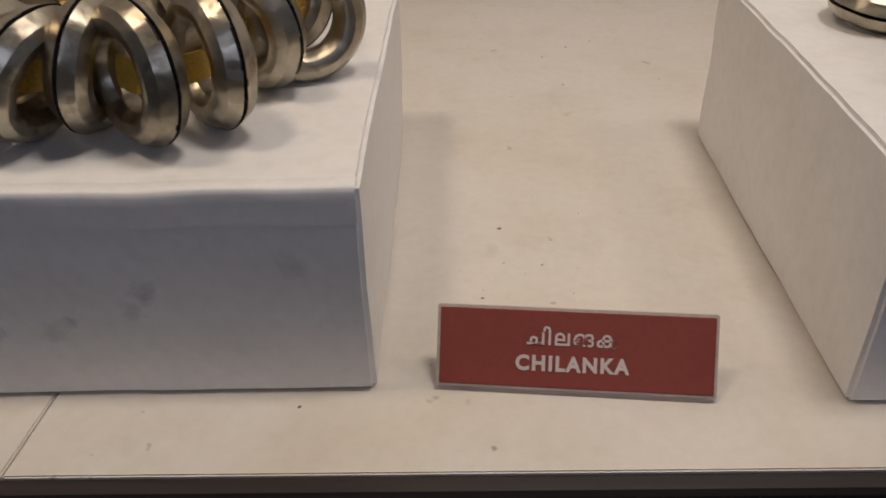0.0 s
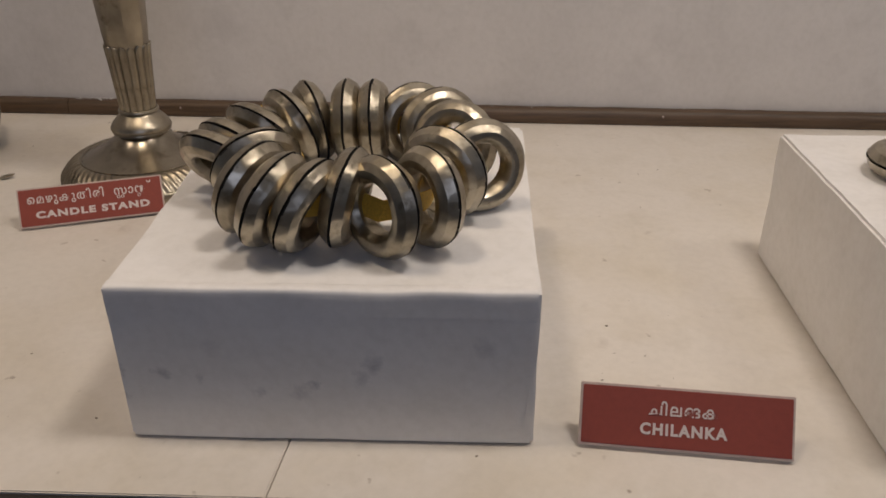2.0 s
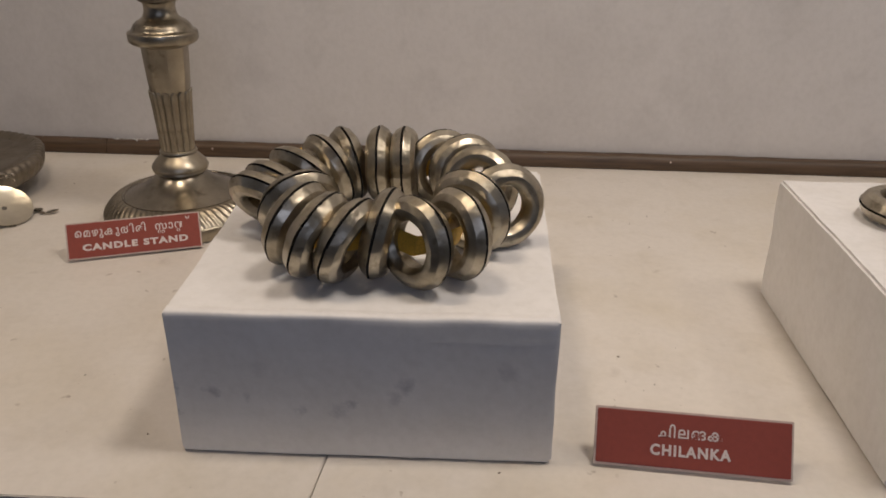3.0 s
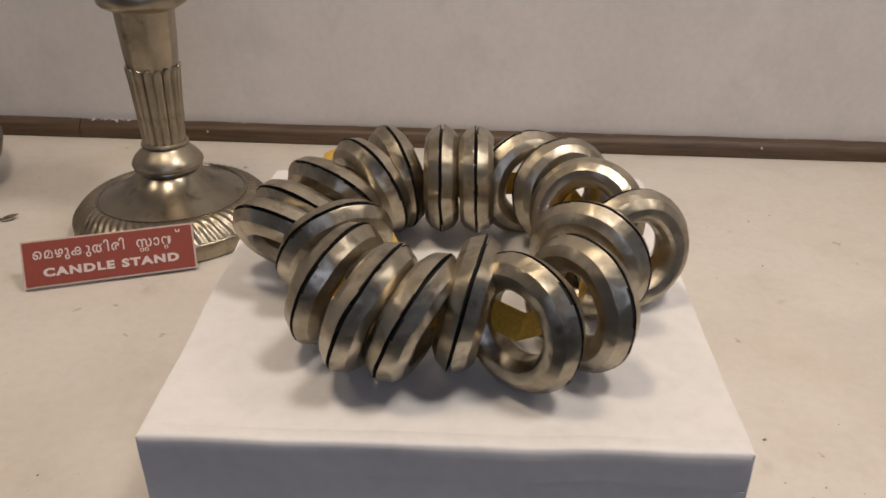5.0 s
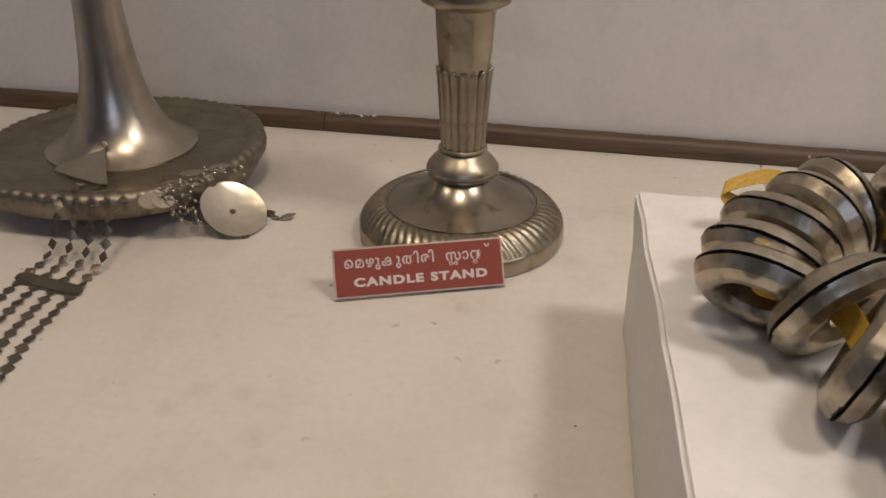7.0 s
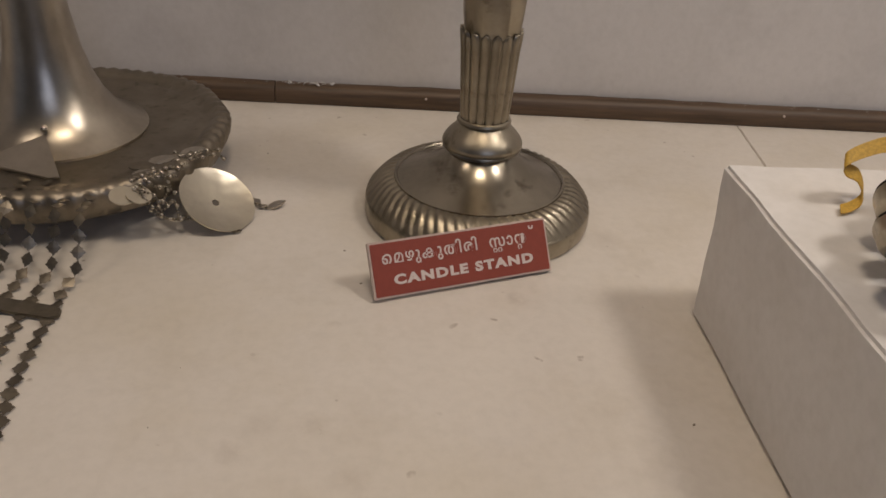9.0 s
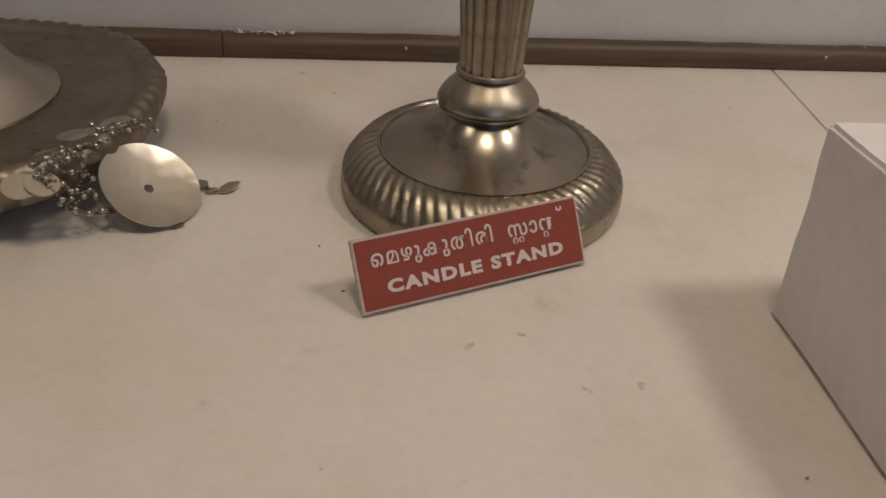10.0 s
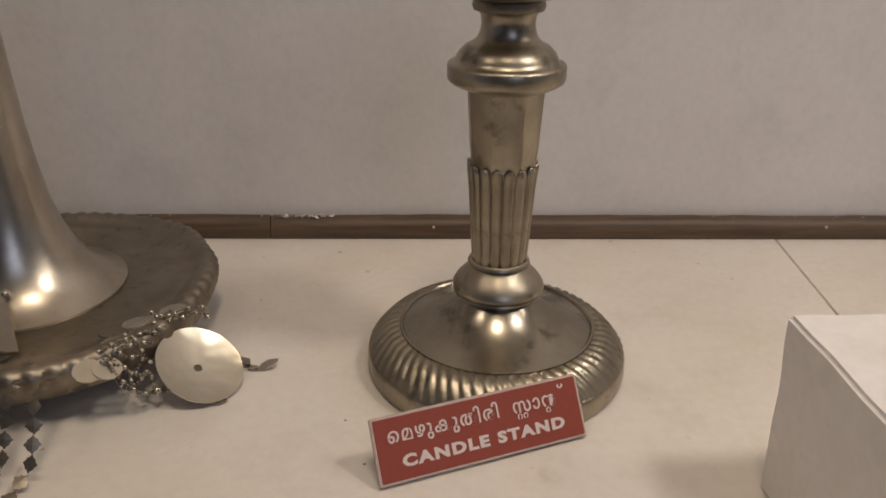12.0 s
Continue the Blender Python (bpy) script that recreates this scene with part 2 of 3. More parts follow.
def shelf_board(name, x_front0, x_back0, x_front1, x_back1, label):
    out = [(x_front0, front_y(x_front0)), (x_front1, front_y(x_front1)), (x_back1, wall_y(x_back1)), (x_back0, wall_y(x_back0))]
    return tagged(mesh_ob(name, prism_bm(out, -0.018, 0.0, 0.0006), SHELF), label, "shelf", "", "structure")


shelf_board("shelf_1", -1.3, -1.3, 0.0724, 0.1189, "off-white painted display shelf board with stains and specks")
shelf_board("shelf_2", 0.0731, 0.1196, 1.5, 1.5, "off-white painted display shelf board beyond the seam")
tagged(mesh_ob("shelf_support", prism_bm([(-1.3, front_y(-1.3) + 0.01), (1.5, front_y(1.5) + 0.01), (1.5, wall_y(1.5)), (-1.3, wall_y(-1.3))], -0.03, -0.019), SEAM), "dark board under the shelf", "shelf", "", "structure")


def front_edge():
    bm = bmesh.new()
    sect = [(0.0, -0.0015), (-0.006, -0.0015), (-0.007, -0.004), (-0.007, -0.008), (-0.012, -0.010), (-0.013, -0.016), (-0.02, -0.018), (-0.022, -0.06), (0.0, -0.06)]
    ends = [[bm.verts.new((x, front_y(x) + dy - 0.0003, z)) for dy, z in sect] for x in (-1.3, 1.5)]
    n = len(sect)
    for i in range(n):
        bm.faces.new((ends[0][i], ends[0][(i + 1) % n], ends[1][(i + 1) % n], ends[1][i]))
    bm.faces.new(ends[0])
    bm.faces.new(ends[1])
    bmesh.ops.recalc_face_normals(bm, faces=bm.faces)
    return tagged(mesh_ob("trim_front", bm, EDGE), "dark brown moulded wooden front edge of the display shelf", "trim", "", "structure")


front_edge()


def back_wall():
    bm = bmesh.new()
    nx, nz = 120, 40
    grid = []
    for i in range(nx + 1):
        x = -1.3 + 2.8 * i / nx
        grid.append([bm.verts.new((x, wall_y(x) + 0.004 + 0.0012 * noise.noise((x * 3, k * 0.12, 0)), -0.03 + 1.15 * k / nz)) for k in range(nz + 1)])
    for i in range(nx):
        for k in range(nz):
            bm.faces.new((grid[i][k], grid[i + 1][k], grid[i + 1][k + 1], grid[i][k + 1]))
    r = bmesh.ops.extrude_face_region(bm, geom=list(bm.faces))
    for v in r["geom"]:
        if isinstance(v, bmesh.types.BMVert):
            v.co.y += 0.06
    bmesh.ops.recalc_face_normals(bm, faces=bm.faces)
    return tagged(mesh_ob("wall_back", bm, WALL, smooth=40), "grey-white painted plaster wall behind the shelf", "wall", "", "structure")


back_wall()


def skirting(name, x0, x1, h):
    """A half-round wooden strip at the foot of the wall."""
    bm = bmesh.new()
    sect = [(0.003, 0.0), (-0.0085, 0.0), (-0.0092, h * 0.12), (-0.0092, h * 0.3), (-0.0088, h * 0.5), (-0.0078, h * 0.72), (-0.0058, h * 0.9), (-0.003, h), (0.003, h)]
    n = 160
    rows = []
    for i in range(n + 1):
        x = x0 + (x1 - x0) * i / n
        w = 0.0007 * noise.noise((x * 11, 3, 0)) + 0.0006 * noise.noise((x * 47, 8, 0))
        rows.append([bm.verts.new((x, wall_y(x) + dy, z + (w if z > h * 0.7 else 0) + 0.0003)) for dy, z in sect])
    for a, b in zip(rows, rows[1:]):
        for k in range(len(sect) - 1):
            bm.faces.new((a[k], a[k + 1], b[k + 1], b[k]))
    bm.faces.new(rows[0])
    bm.faces.new(rows[-1])
    bmesh.ops.recalc_face_normals(bm, faces=bm.faces)
    return tagged(mesh_ob(name, bm, SKIRT, smooth=35), "brown stained wooden skirting strip along the wall", "skirting", "", "structure")


skirting("baseboard_1", -1.29, -0.2595, 0.0147)
skirting("baseboard_2", -0.2588, 1.49, 0.0147)

for wall_name, args in (("wall_left", (-1.36, -0.06, -0.03, -1.3, 0.62, 1.12)), ("wall_right", (1.5, -0.1, -0.03, 1.56, 0.5, 1.12))):
    tagged(mesh_ob(wall_name, box_bm(*args), WALL), "plain end wall of the display case", "wall", "", "structure")
tagged(mesh_ob("ceiling", box_bm(-1.36, -0.1, 1.121, 1.56, 0.65, 1.16), WALL), "plain top of the display case", "ceiling", "", "structure")
tagged(mesh_ob("wall_below", box_bm(-1.36, -0.03, -0.95, 1.56, 0.02, -0.065), EDGE), "dark wooden front below the shelf", "wall", "", "structure")
tagged(mesh_ob("floor", box_bm(-3, -3.0, -1.0, 3.2, 0.7, -0.955), ROOM), "plain grey floor of the room", "floor", "", "structure")
tagged(mesh_ob("wall_room", box_bm(-3, -3.06, -1.0, 3.2, -3.0, 2.0), ROOM), "plain wall of the room behind the viewer", "wall", "", "structure")
tagged(mesh_ob("ceiling_room", box_bm(-3, -3.06, 2.0, 3.2, 0.65, 2.06), ROOM), "plain room ceiling", "ceiling", "", "structure")


# ---- the two paper-covered boxes ----
def paper_box(m, w, d, h, label, seed, paper, splay=0.0):
    bm = bmesh.new()
    bmesh.ops.create_cube(bm, size=1)
    bmesh.ops.transform(bm, matrix=Matrix.Translation((w / 2, d / 2, h / 2)) @ Matrix.Diagonal((w, d, h, 1)), verts=bm.verts)
    bmesh.ops.bevel(bm, geom=list(bm.edges), offset=0.0017, segments=6, affect="EDGES")
    bmesh.ops.inset_individual(bm, faces=[f for f in bm.faces if f.calc_area() > 0.004], thickness=0.003)
    bmesh.ops.subdivide_edges(bm, edges=[e for e in bm.edges if e.calc_length() > 0.02], cuts=28, use_grid_fill=True)

    def crumple(q):
        k = noise.noise_vector((q.x * 38 + seed, q.y * 38, q.z * 38)) * 0.0008 + noise.noise_vector((q.x * 9 + seed, q.y * 9, q.z * 9)) * 0.0008
        if q.z < 0.003:
            k.z = abs(k.z) * 0.2
        k.x += q.y * (0.3 + 0.7 * q.z / h) * (q.x / w * 0.013 - (1 - q.x / w) * 0.021) * splay
        return q + k

    for v in bm.verts:
        v.co = crumple(v.co)
    top = thing("paper_box", m, label, "box", "display boxes")
    part("body", bm, paper, top, "", 80)
    lap = 0.013
    sheet = bmesh.new()
    n = 36
    e = 0.0002

    # the flap's section: up the front, round the edge and a little way over the top
    stops = [(-e, h - lap), (-e, h - lap * 0.7), (-e, h - lap * 0.4), (-e, h - 0.0022), (0.0002, h - 0.0008), (0.0008, h - 0.0002), (0.0020, h + e), (0.0060, h + e), (0.0075, h - 0.0006)]
    rows = []
    for y, z in stops:
        row = []
        for k in range(n + 1):
            x = 0.0013 + (w - 0.0026) * k / n
            q = crumple(Vector((x, y, z)))
            ragged = 0.0012 * noise.noise((x * 25, seed, 0)) if z == h - lap else 0
            row.append(sheet.verts.new((q.x, q.y, q.z + ragged)))
        rows.append(row)
    for a, b in zip(rows, rows[1:]):
        for k in range(n):
            sheet.faces.new((a[k], a[k + 1], b[k + 1], b[k]))
    bmesh.ops.recalc_face_normals(sheet, faces=sheet.faces)
    bmesh.ops.solidify(sheet, geom=list(sheet.faces), thickness=0.00015)
    part("front_flap", sheet, paper, top, "folded paper flap below the top edge", 50)
    strip = bmesh.new()
    rows = []
    for k in range(n + 1):
        z = 0.002 + (h - lap - 0.004) * k / n
        reach = 0.0042 + 0.0014 * noise.noise((z * 40, seed, 4)) + 0.004 * max(k / n - 0.85, 0)
        rows.append([strip.verts.new(crumple(Vector((x, -0.0003, z)))) for x in (w - reach, w - 0.0028, w - 0.0016)])
    for a, b in zip(rows, rows[1:]):
        for k in range(2):
            strip.faces.new((a[k], a[k + 1], b[k + 1], b[k]))
    bmesh.ops.recalc_face_normals(strip, faces=strip.faces)
    bmesh.ops.solidify(strip, geom=list(strip.faces), thickness=0.00015)
    part("corner_fold", strip, paper, top, "narrow paper fold along the upright edge", 50)
    return top


BOX_H = 0.0865
paper_box(pose(-0.0020, -0.0005, 0.0005), 0.1980, 0.2235, BOX_H, "white paper-covered box with grey smudges under the anklet", 1, SMUDGED, 1.0)
paper_box(pose(0.3642, -0.011, 0.0005, 0, 0, -0.8), 0.196, 0.217, 0.0895, "white paper-covered box beside the maroon name plate", 7, PAPER)


# ---- anklets of slit metal rings on a ribbon ----
RING_HALF = [(0.0250, 0.0007), (0.0247, 0.0013), (0.0237, 0.0031), (0.0225, 0.0053), (0.0208, 0.0066), (0.0191, 0.0076), (0.0167, 0.0077), (0.0152, 0.0072), (0.0138, 0.0059), (0.0124, 0.0031)]
RING_PROFILE = RING_HALF + [(r, -z) for r, z in reversed(RING_HALF)] + [(0.0245, -0.0006), (0.0215, -0.0006), (0.0215, 0.0006), (0.0245, 0.0006)]


def ring_mesh(seed):
    def dent(r, z, a, i):
        k = noise.noise((math.cos(a) * 1.6 + seed, math.sin(a) * 1.6, z * 90))
        if abs(z) < 0.0016 and r > 0.02:
            z *= 1 + 0.55 * noise.noise((math.cos(a) * 1.2 + seed, math.sin(a) * 1.2, 9))
        return r + 0.0005 * k, z + 0.0005 * noise.noise((math.cos(a) * 2 + seed, math.sin(a) * 2, 5))

    bm = lathe(RING_PROFILE, 56, dent, closed=True)
    # groove faces coloured near black: the shade inside the open slit is painted in
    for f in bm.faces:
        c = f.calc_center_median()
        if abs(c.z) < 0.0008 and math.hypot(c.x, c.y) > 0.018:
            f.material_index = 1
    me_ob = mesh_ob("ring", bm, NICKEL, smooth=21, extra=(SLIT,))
    me = me_ob.data
    bpy.data.objects.remove(me_ob)
    return me


RING_MESHES = [ring_mesh(s * 3.7) for s in range(5)]
# place, heading and lean of each ring's axle
RINGS = [
    (0.1242, 0.0320, 0.1096, 48, -4), (0.1450, 0.0460, 0.1092, 40, -4), (0.1520, 0.0780, 0.1095, 60, 4), (0.1705, 0.0890, 0.1085, 110, -8),
    (0.1560, 0.1200, 0.1088, 72, -24), (0.1480, 0.1440, 0.1088, 112, -12), (0.1315, 0.1560, 0.1086, 118, -2), (0.1088, 0.1501, 0.1117, 179, -2),
    (0.0926, 0.1519, 0.1112, 180, -1), (0.0701, 0.1590, 0.1086, 207, -8), (0.0601, 0.1470, 0.1086, 221, -18), (0.0450, 0.1363, 0.1074, 236, -34),
    (0.0355, 0.1165, 0.1055, 238, -38), (0.0315, 0.0985, 0.1050, 244, -38), (0.0530, 0.0866, 0.1075, 304, -24), (0.0580, 0.0568, 0.1085, 332, -17),
    (0.0725, 0.0386, 0.1102, 338, -21), (0.0885, 0.0358, 0.1084, 338, -22), (0.1065, 0.0440, 0.1095, 350, -12),
]


def ribbon_bm(keys, width, flat, steps=10):
    """A flat band along the keys; flat: the direction of its width."""
    bm = bmesh.new()
    pts = curve_points(keys, steps)
    rows = []
    for i, p in enumerate(pts):
        d = Vector(flat(i / (len(pts) - 1))).normalized() * width / 2
        t = (pts[min(i + 1, len(pts) - 1)] - pts[max(i - 1, 0)]).normalized()
        n = d.cross(t).normalized() * 0.00025
        rows.append([bm.verts.new(p + d + n), bm.verts.new(p - d + n), bm.verts.new(p - d - n), bm.verts.new(p + d - n)])
    for a, b in zip(rows, rows[1:]):
        for k in range(4):
            bm.faces.new((a[k], a[(k + 1) % 4], b[(k + 1) % 4], b[k]))
    bm.faces.new(rows[0])
    bm.faces.new(rows[-1])
    bmesh.ops.recalc_face_normals(bm, faces=bm.faces)
    return bm


def anklet(label):
    top = thing("anklet", pose(-0.0020, 0, 0.0027), label, "anklet", "anklets on the boxes")
    for i, (x, y, z, yaw, lean) in enumerate(RINGS):
        ob = new("ring", RING_MESHES[i % len(RING_MESHES)])
        ob.parent = top
        ob.matrix_basis = pose(x, y, z) @ pose(0, 0, 0, 0, 0, yaw) @ pose(0, 0, 0, 0, 90 - lean, 0) @ pose(0, 0, 0, 0, 0, i * 77)
    keys = [(x, y, 0.108) for x, y, z, a, b in RINGS]
    keys.append(keys[0])
    part("ribbon", ribbon_bm(keys, 0.011, lambda s: (0.25, 0.1, 1)), RIBBON, top, "yellow woven ribbon strung through the rings", 40)
    tail = [(0.066, 0.168, 0.104), (0.062, 0.182, 0.109), (0.051, 0.189, 0.1115), (0.040, 0.188, 0.1095), (0.0305, 0.185, 0.1060), (0.0325, 0.186, 0.1010), (0.0385, 0.186, 0.0980), (0.0415, 0.184, 0.0925), (0.0400, 0.181, 0.0885), (0.0340, 0.178, 0.0866), (0.0300, 0.177, 0.0862)]
    part("ribbon_tail", ribbon_bm(tail, 0.0072, lambda s: (0.1 + 0.3 * s, 0.55 + 0.4 * s, 0.9 - 0.75 * s)), RIBBON, top, "loose yellow ribbon end", 40)
    inner = [(0.066, 0.118, 0.108), (0.074, 0.104, 0.099), (0.082, 0.094, 0.0925), (0.092, 0.088, 0.089)]
    part("ribbon_tail", ribbon_bm(inner, 0.006, lambda s: (1, 0.4, 0.2)), RIBBON, top, "loose yellow ribbon end", 40)
    return top


anklet_a = anklet("anklet of dull nickel rings on a yellow ribbon")
anklet_b = copy_thing(anklet_a, pose(0.494, 0.085, 0.0055) @ pose(0, 0, 0, 0, 0, 150) @ pose(-0.1, -0.095, 0))

flat = min((o for o in anklet_b.children if o.name.startswith("ring")), key=lambda o: (anklet_b.matrix_basis @ o.matrix_basis.translation - Vector((0.42, 0.13, 0.1))).length)
flat.matrix_basis = anklet_b.matrix_basis.inverted() @ pose(0.4165, 0.134, 0.0985, 4, 3, 20)


# ---- name plates ----
def lettering(parent, body, size, x, y, squeeze=1.0, weight=0.0):
    cu = bpy.data.curves.new("lettering", "FONT")
    cu.body, cu.size, cu.align_x, cu.extrude, cu.offset, cu.resolution_u = body, size, "CENTER", 0.00012, weight, 3
    cu.space_character = 1.2
    tmp = new("lettering_source", cu)
    bpy.context.view_layer.update()
    me = bpy.data.meshes.new_from_object(tmp.evaluated_get(bpy.context.evaluated_depsgraph_get()))
    bpy.data.objects.remove(tmp)
    bpy.data.curves.remove(cu)
    me.materials.clear()
    me.materials.append(LETTER)
    ob = new("lettering", me)
    ob.parent = parent
    ob["label"] = "white engraved lettering"
    ob.matrix_basis = Matrix.Translation((x, y, 0.00335)) @ Matrix.Diagonal((squeeze, 1, 1, 1))
    return ob


def name_plate(bl, br, tl, label, lines):
    bl, br, tl = Vector(bl), Vector(br), Vector(tl)
    ux = (br - bl).normalized()
    w, up = (br - bl).length, tl - bl
    up = up - ux * up.dot(ux)
    h, uy = up.length, up.normalized()
    uz = ux.cross(uy)
    m = Matrix((ux, uy, uz)).transposed().to_4x4()
    m.translation = bl + uz * -0.0005 + Vector((0, 0, 0.0012))
    top = thing("name_plate", m, label, "sign", "name plates")
    part("plate", box_bm(0, 0, 0, w, h, 0.0028, 0.0004), CORE, top, "pale laminate core showing at the edges")
    face = part("face", box_bm(0.0011, 0.0011, 0.0022, w - 0.0011, h - 0.0011, 0.0032, 0.0003), RED, top, "maroon laminate face")
    for body, size, x, y, squeeze, weight in lines:
        lettering(face, body, size, x * w, y * h, squeeze, weight)
    return top


name_plate((0.2180, 0.0017, 0), (0.3187, -0.0078, 0), (0.2190, 0.0177, 0.0257), "maroon name plate reading CHILANKA in white letters",
           [("CHILANKA", 0.0075, 0.487, 0.25, 0.96, 0.0003), ("\u0d1a\u0d3f\u0d32\u0d19\u0d15", 0.0078, 0.485, 0.56, 0.92, 0.00014)])
name_plate((-0.1719, 0.2262, 0), (-0.0739, 0.2602, 0), (-0.1779, 0.2408, 0.0255), "maroon name plate reading CANDLE STAND beside the stand",
           [("CANDLE STAND", 0.0069, 0.505, 0.225, 1.38, 0.00034), ("\u0d46\u0d2e\u0d34\u0d41\u0d15\u0d41\u0d24\u0d3f\u0d30\u0d3f  \u0d38\u0d3e\u0d28", 0.0088, 0.468, 0.60, 0.9, 0.00012),
            ("\u0d31\u0d31", 0.0042, 0.70, 0.50, 0.9, 0.0001), ("\u0d31", 0.0042, 0.83, 0.50, 0.9, 0.0001), ("\u0d4d", 0.0085, 0.915, 0.66, 0.9, 0.0001)])


# ---- candle stand ----
def candle_stand(m):
    top = thing("candle_stand", m, "tarnished silver candle stand with fluted stem and gadrooned round foot", "candle stand")
    foot = lathe([(0.0, 0.001), (0.066, 0.0), (0.0695, 0.0012), (0.0702, 0.004), (0.0700, 0.0105), (0.0692, 0.0122), (0.0680, 0.0128)], 96)
    part("foot_rim", foot, CANDLE, top, "plain upright rim of the foot", 40)
    n = 64

    def gadroon(r, z, a, i):
        s = i / 9
        k = abs(math.cos(n / 2 * a + 4.5 * s)) ** 0.6
        amp = 0.0017 * math.sin(math.pi * min(max(s, 0.04), 0.97)) ** 0.4
        return r + 0.45 * amp * k, z + amp * (k - 0.5)

    band = [(0.0690 - 0.0172 * s, 0.0128 + 0.0125 * math.sin(s * math.pi * 0.5) - 0.0012 * s) for s in [i / 9 for i in range(10)]]
    part("gadroon_band", lathe(band, n * 8, gadroon), CANDLE, top, "band of slanting gadroons", 60)
    dome = [(0.0530, 0.0225), (0.0524, 0.0252), (0.0512, 0.0256), (0.0504, 0.0247), (0.0490, 0.0252), (0.042, 0.0282), (0.034, 0.0318), (0.027, 0.0362), (0.0225, 0.0402), (0.0198, 0.0432)]
    part("dome", lathe(dome, 96), DOMEM, top, "worn domed top of the foot", 40)
    knob = [(0.0195, 0.0420), (0.0212, 0.0426), (0.0230, 0.0437), (0.0237, 0.0447), (0.0234, 0.0454), (0.0240, 0.0461), (0.0243, 0.0474), (0.0239, 0.0489), (0.0228, 0.0508), (0.0211, 0.0530),
            (0.0190, 0.0551), (0.0170, 0.0570), (0.0157, 0.0582), (0.0150, 0.0591), (0.0158, 0.0597), (0.0163, 0.0608), (0.0158, 0.0620), (0.0146, 0.0626)]
    part("knob", lathe(knob, 64), CANDLE, top, "turned knob above the foot", 40)
    shaft = [(0.0132 + 0.0032 * s, 0.0615 + 0.0535 * s) for s in (0, 0.5, 1)] + [(0.0172, 0.122), (0.0180, 0.135), (0.0187, 0.147), (0.0192, 0.1505)]

    def facets(r, z, a, i):
        q = (a + math.pi / 8) % (math.pi / 4) - math.pi / 8
        return r * (0.4 + 0.6 * math.cos(math.pi / 8) / math.cos(q) * 1.04), z

    part("shaft", lathe(shaft, 64, facets), CANDLE, top, "smooth tapering upper shaft", 30)
    count = 16
    for k in range(count):
        bm = bmesh.new()
        rows = []
        for s in (0, 0.2, 0.4, 0.6, 0.8, 0.93, 0.945, 0.96, 0.972, 0.982, 0.99, 0.996, 1.0):
            z = 0.0622 + 0.0515 * s
            r = 0.0136 + 0.0034 * s
            half = math.pi / count * 0.94 * (math.sqrt(max(1 - max((s - 0.93) / 0.07, 0) ** 2, 0.02)))
            row = []
            for j in range(7):
                u = -1 + j / 3
                rr = r + 0.0013 * math.sqrt(max(1 - u * u, 0)) * (1.0 if s < 0.93 else 1.25) - 0.0004
                row.append(bm.verts.new((rr * math.cos(u * half), rr * math.sin(u * half), z)))
            rows.append(row)
        for a, b in zip(rows, rows[1:]):
            for j in range(6):
                bm.faces.new((a[j], a[j + 1], b[j + 1], b[j]))
        bm.faces.new(rows[-1])
        bmesh.ops.recalc_face_normals(bm, faces=bm.faces)
        ob = part("flute", bm, CANDLE, top, "", 60)
        ob.matrix_basis = pose(0, 0, 0, 0, 0, k * 360 / count + 6)
    knop = [(0.0180, 0.1485), (0.0195, 0.1492), (0.0225, 0.1502), (0.0262, 0.1520), (0.0279, 0.1533), (0.0284, 0.1545), (0.0284, 0.1600), (0.0278, 0.1610), (0.0262, 0.1616), (0.0246, 0.1626), (0.0240, 0.1642),
            (0.0226, 0.1664), (0.0200, 0.1688), (0.0170, 0.1704), (0.0146, 0.1722), (0.0132, 0.1752), (0.0126, 0.1790), (0.0131, 0.1826), (0.0148, 0.1845)]
    part("knop", lathe(knop, 72), CANDLE, top, "ringed knop on the shaft", 40)
    part("collar", lathe([(0.0140, 0.1842), (0.0165, 0.1848), (0.0172, 0.1868), (0.0165, 0.1890), (0.0140, 0.1896)], 64), TRAYM, top, "dark collar under the drip pan", 40)
    pan = [(0.0140, 0.1892), (0.0200, 0.1900), (0.0290, 0.1925), (0.0340, 0.1965), (0.0352, 0.2000), (0.0338, 0.2004), (0.0280, 0.1965), (0.0, 0.1945)]
    part("drip_pan", lathe(pan, 72), CANDLE, top, "shallow drip pan", 40)
    return top


candle_stand(pose(-0.1104, 0.3292, 0.0) @ Matrix.Diagonal((1, 1, 1.03, 1)))


# ---- tray with a tall flared stem ----
TX, TY = -0.377, 0.3695


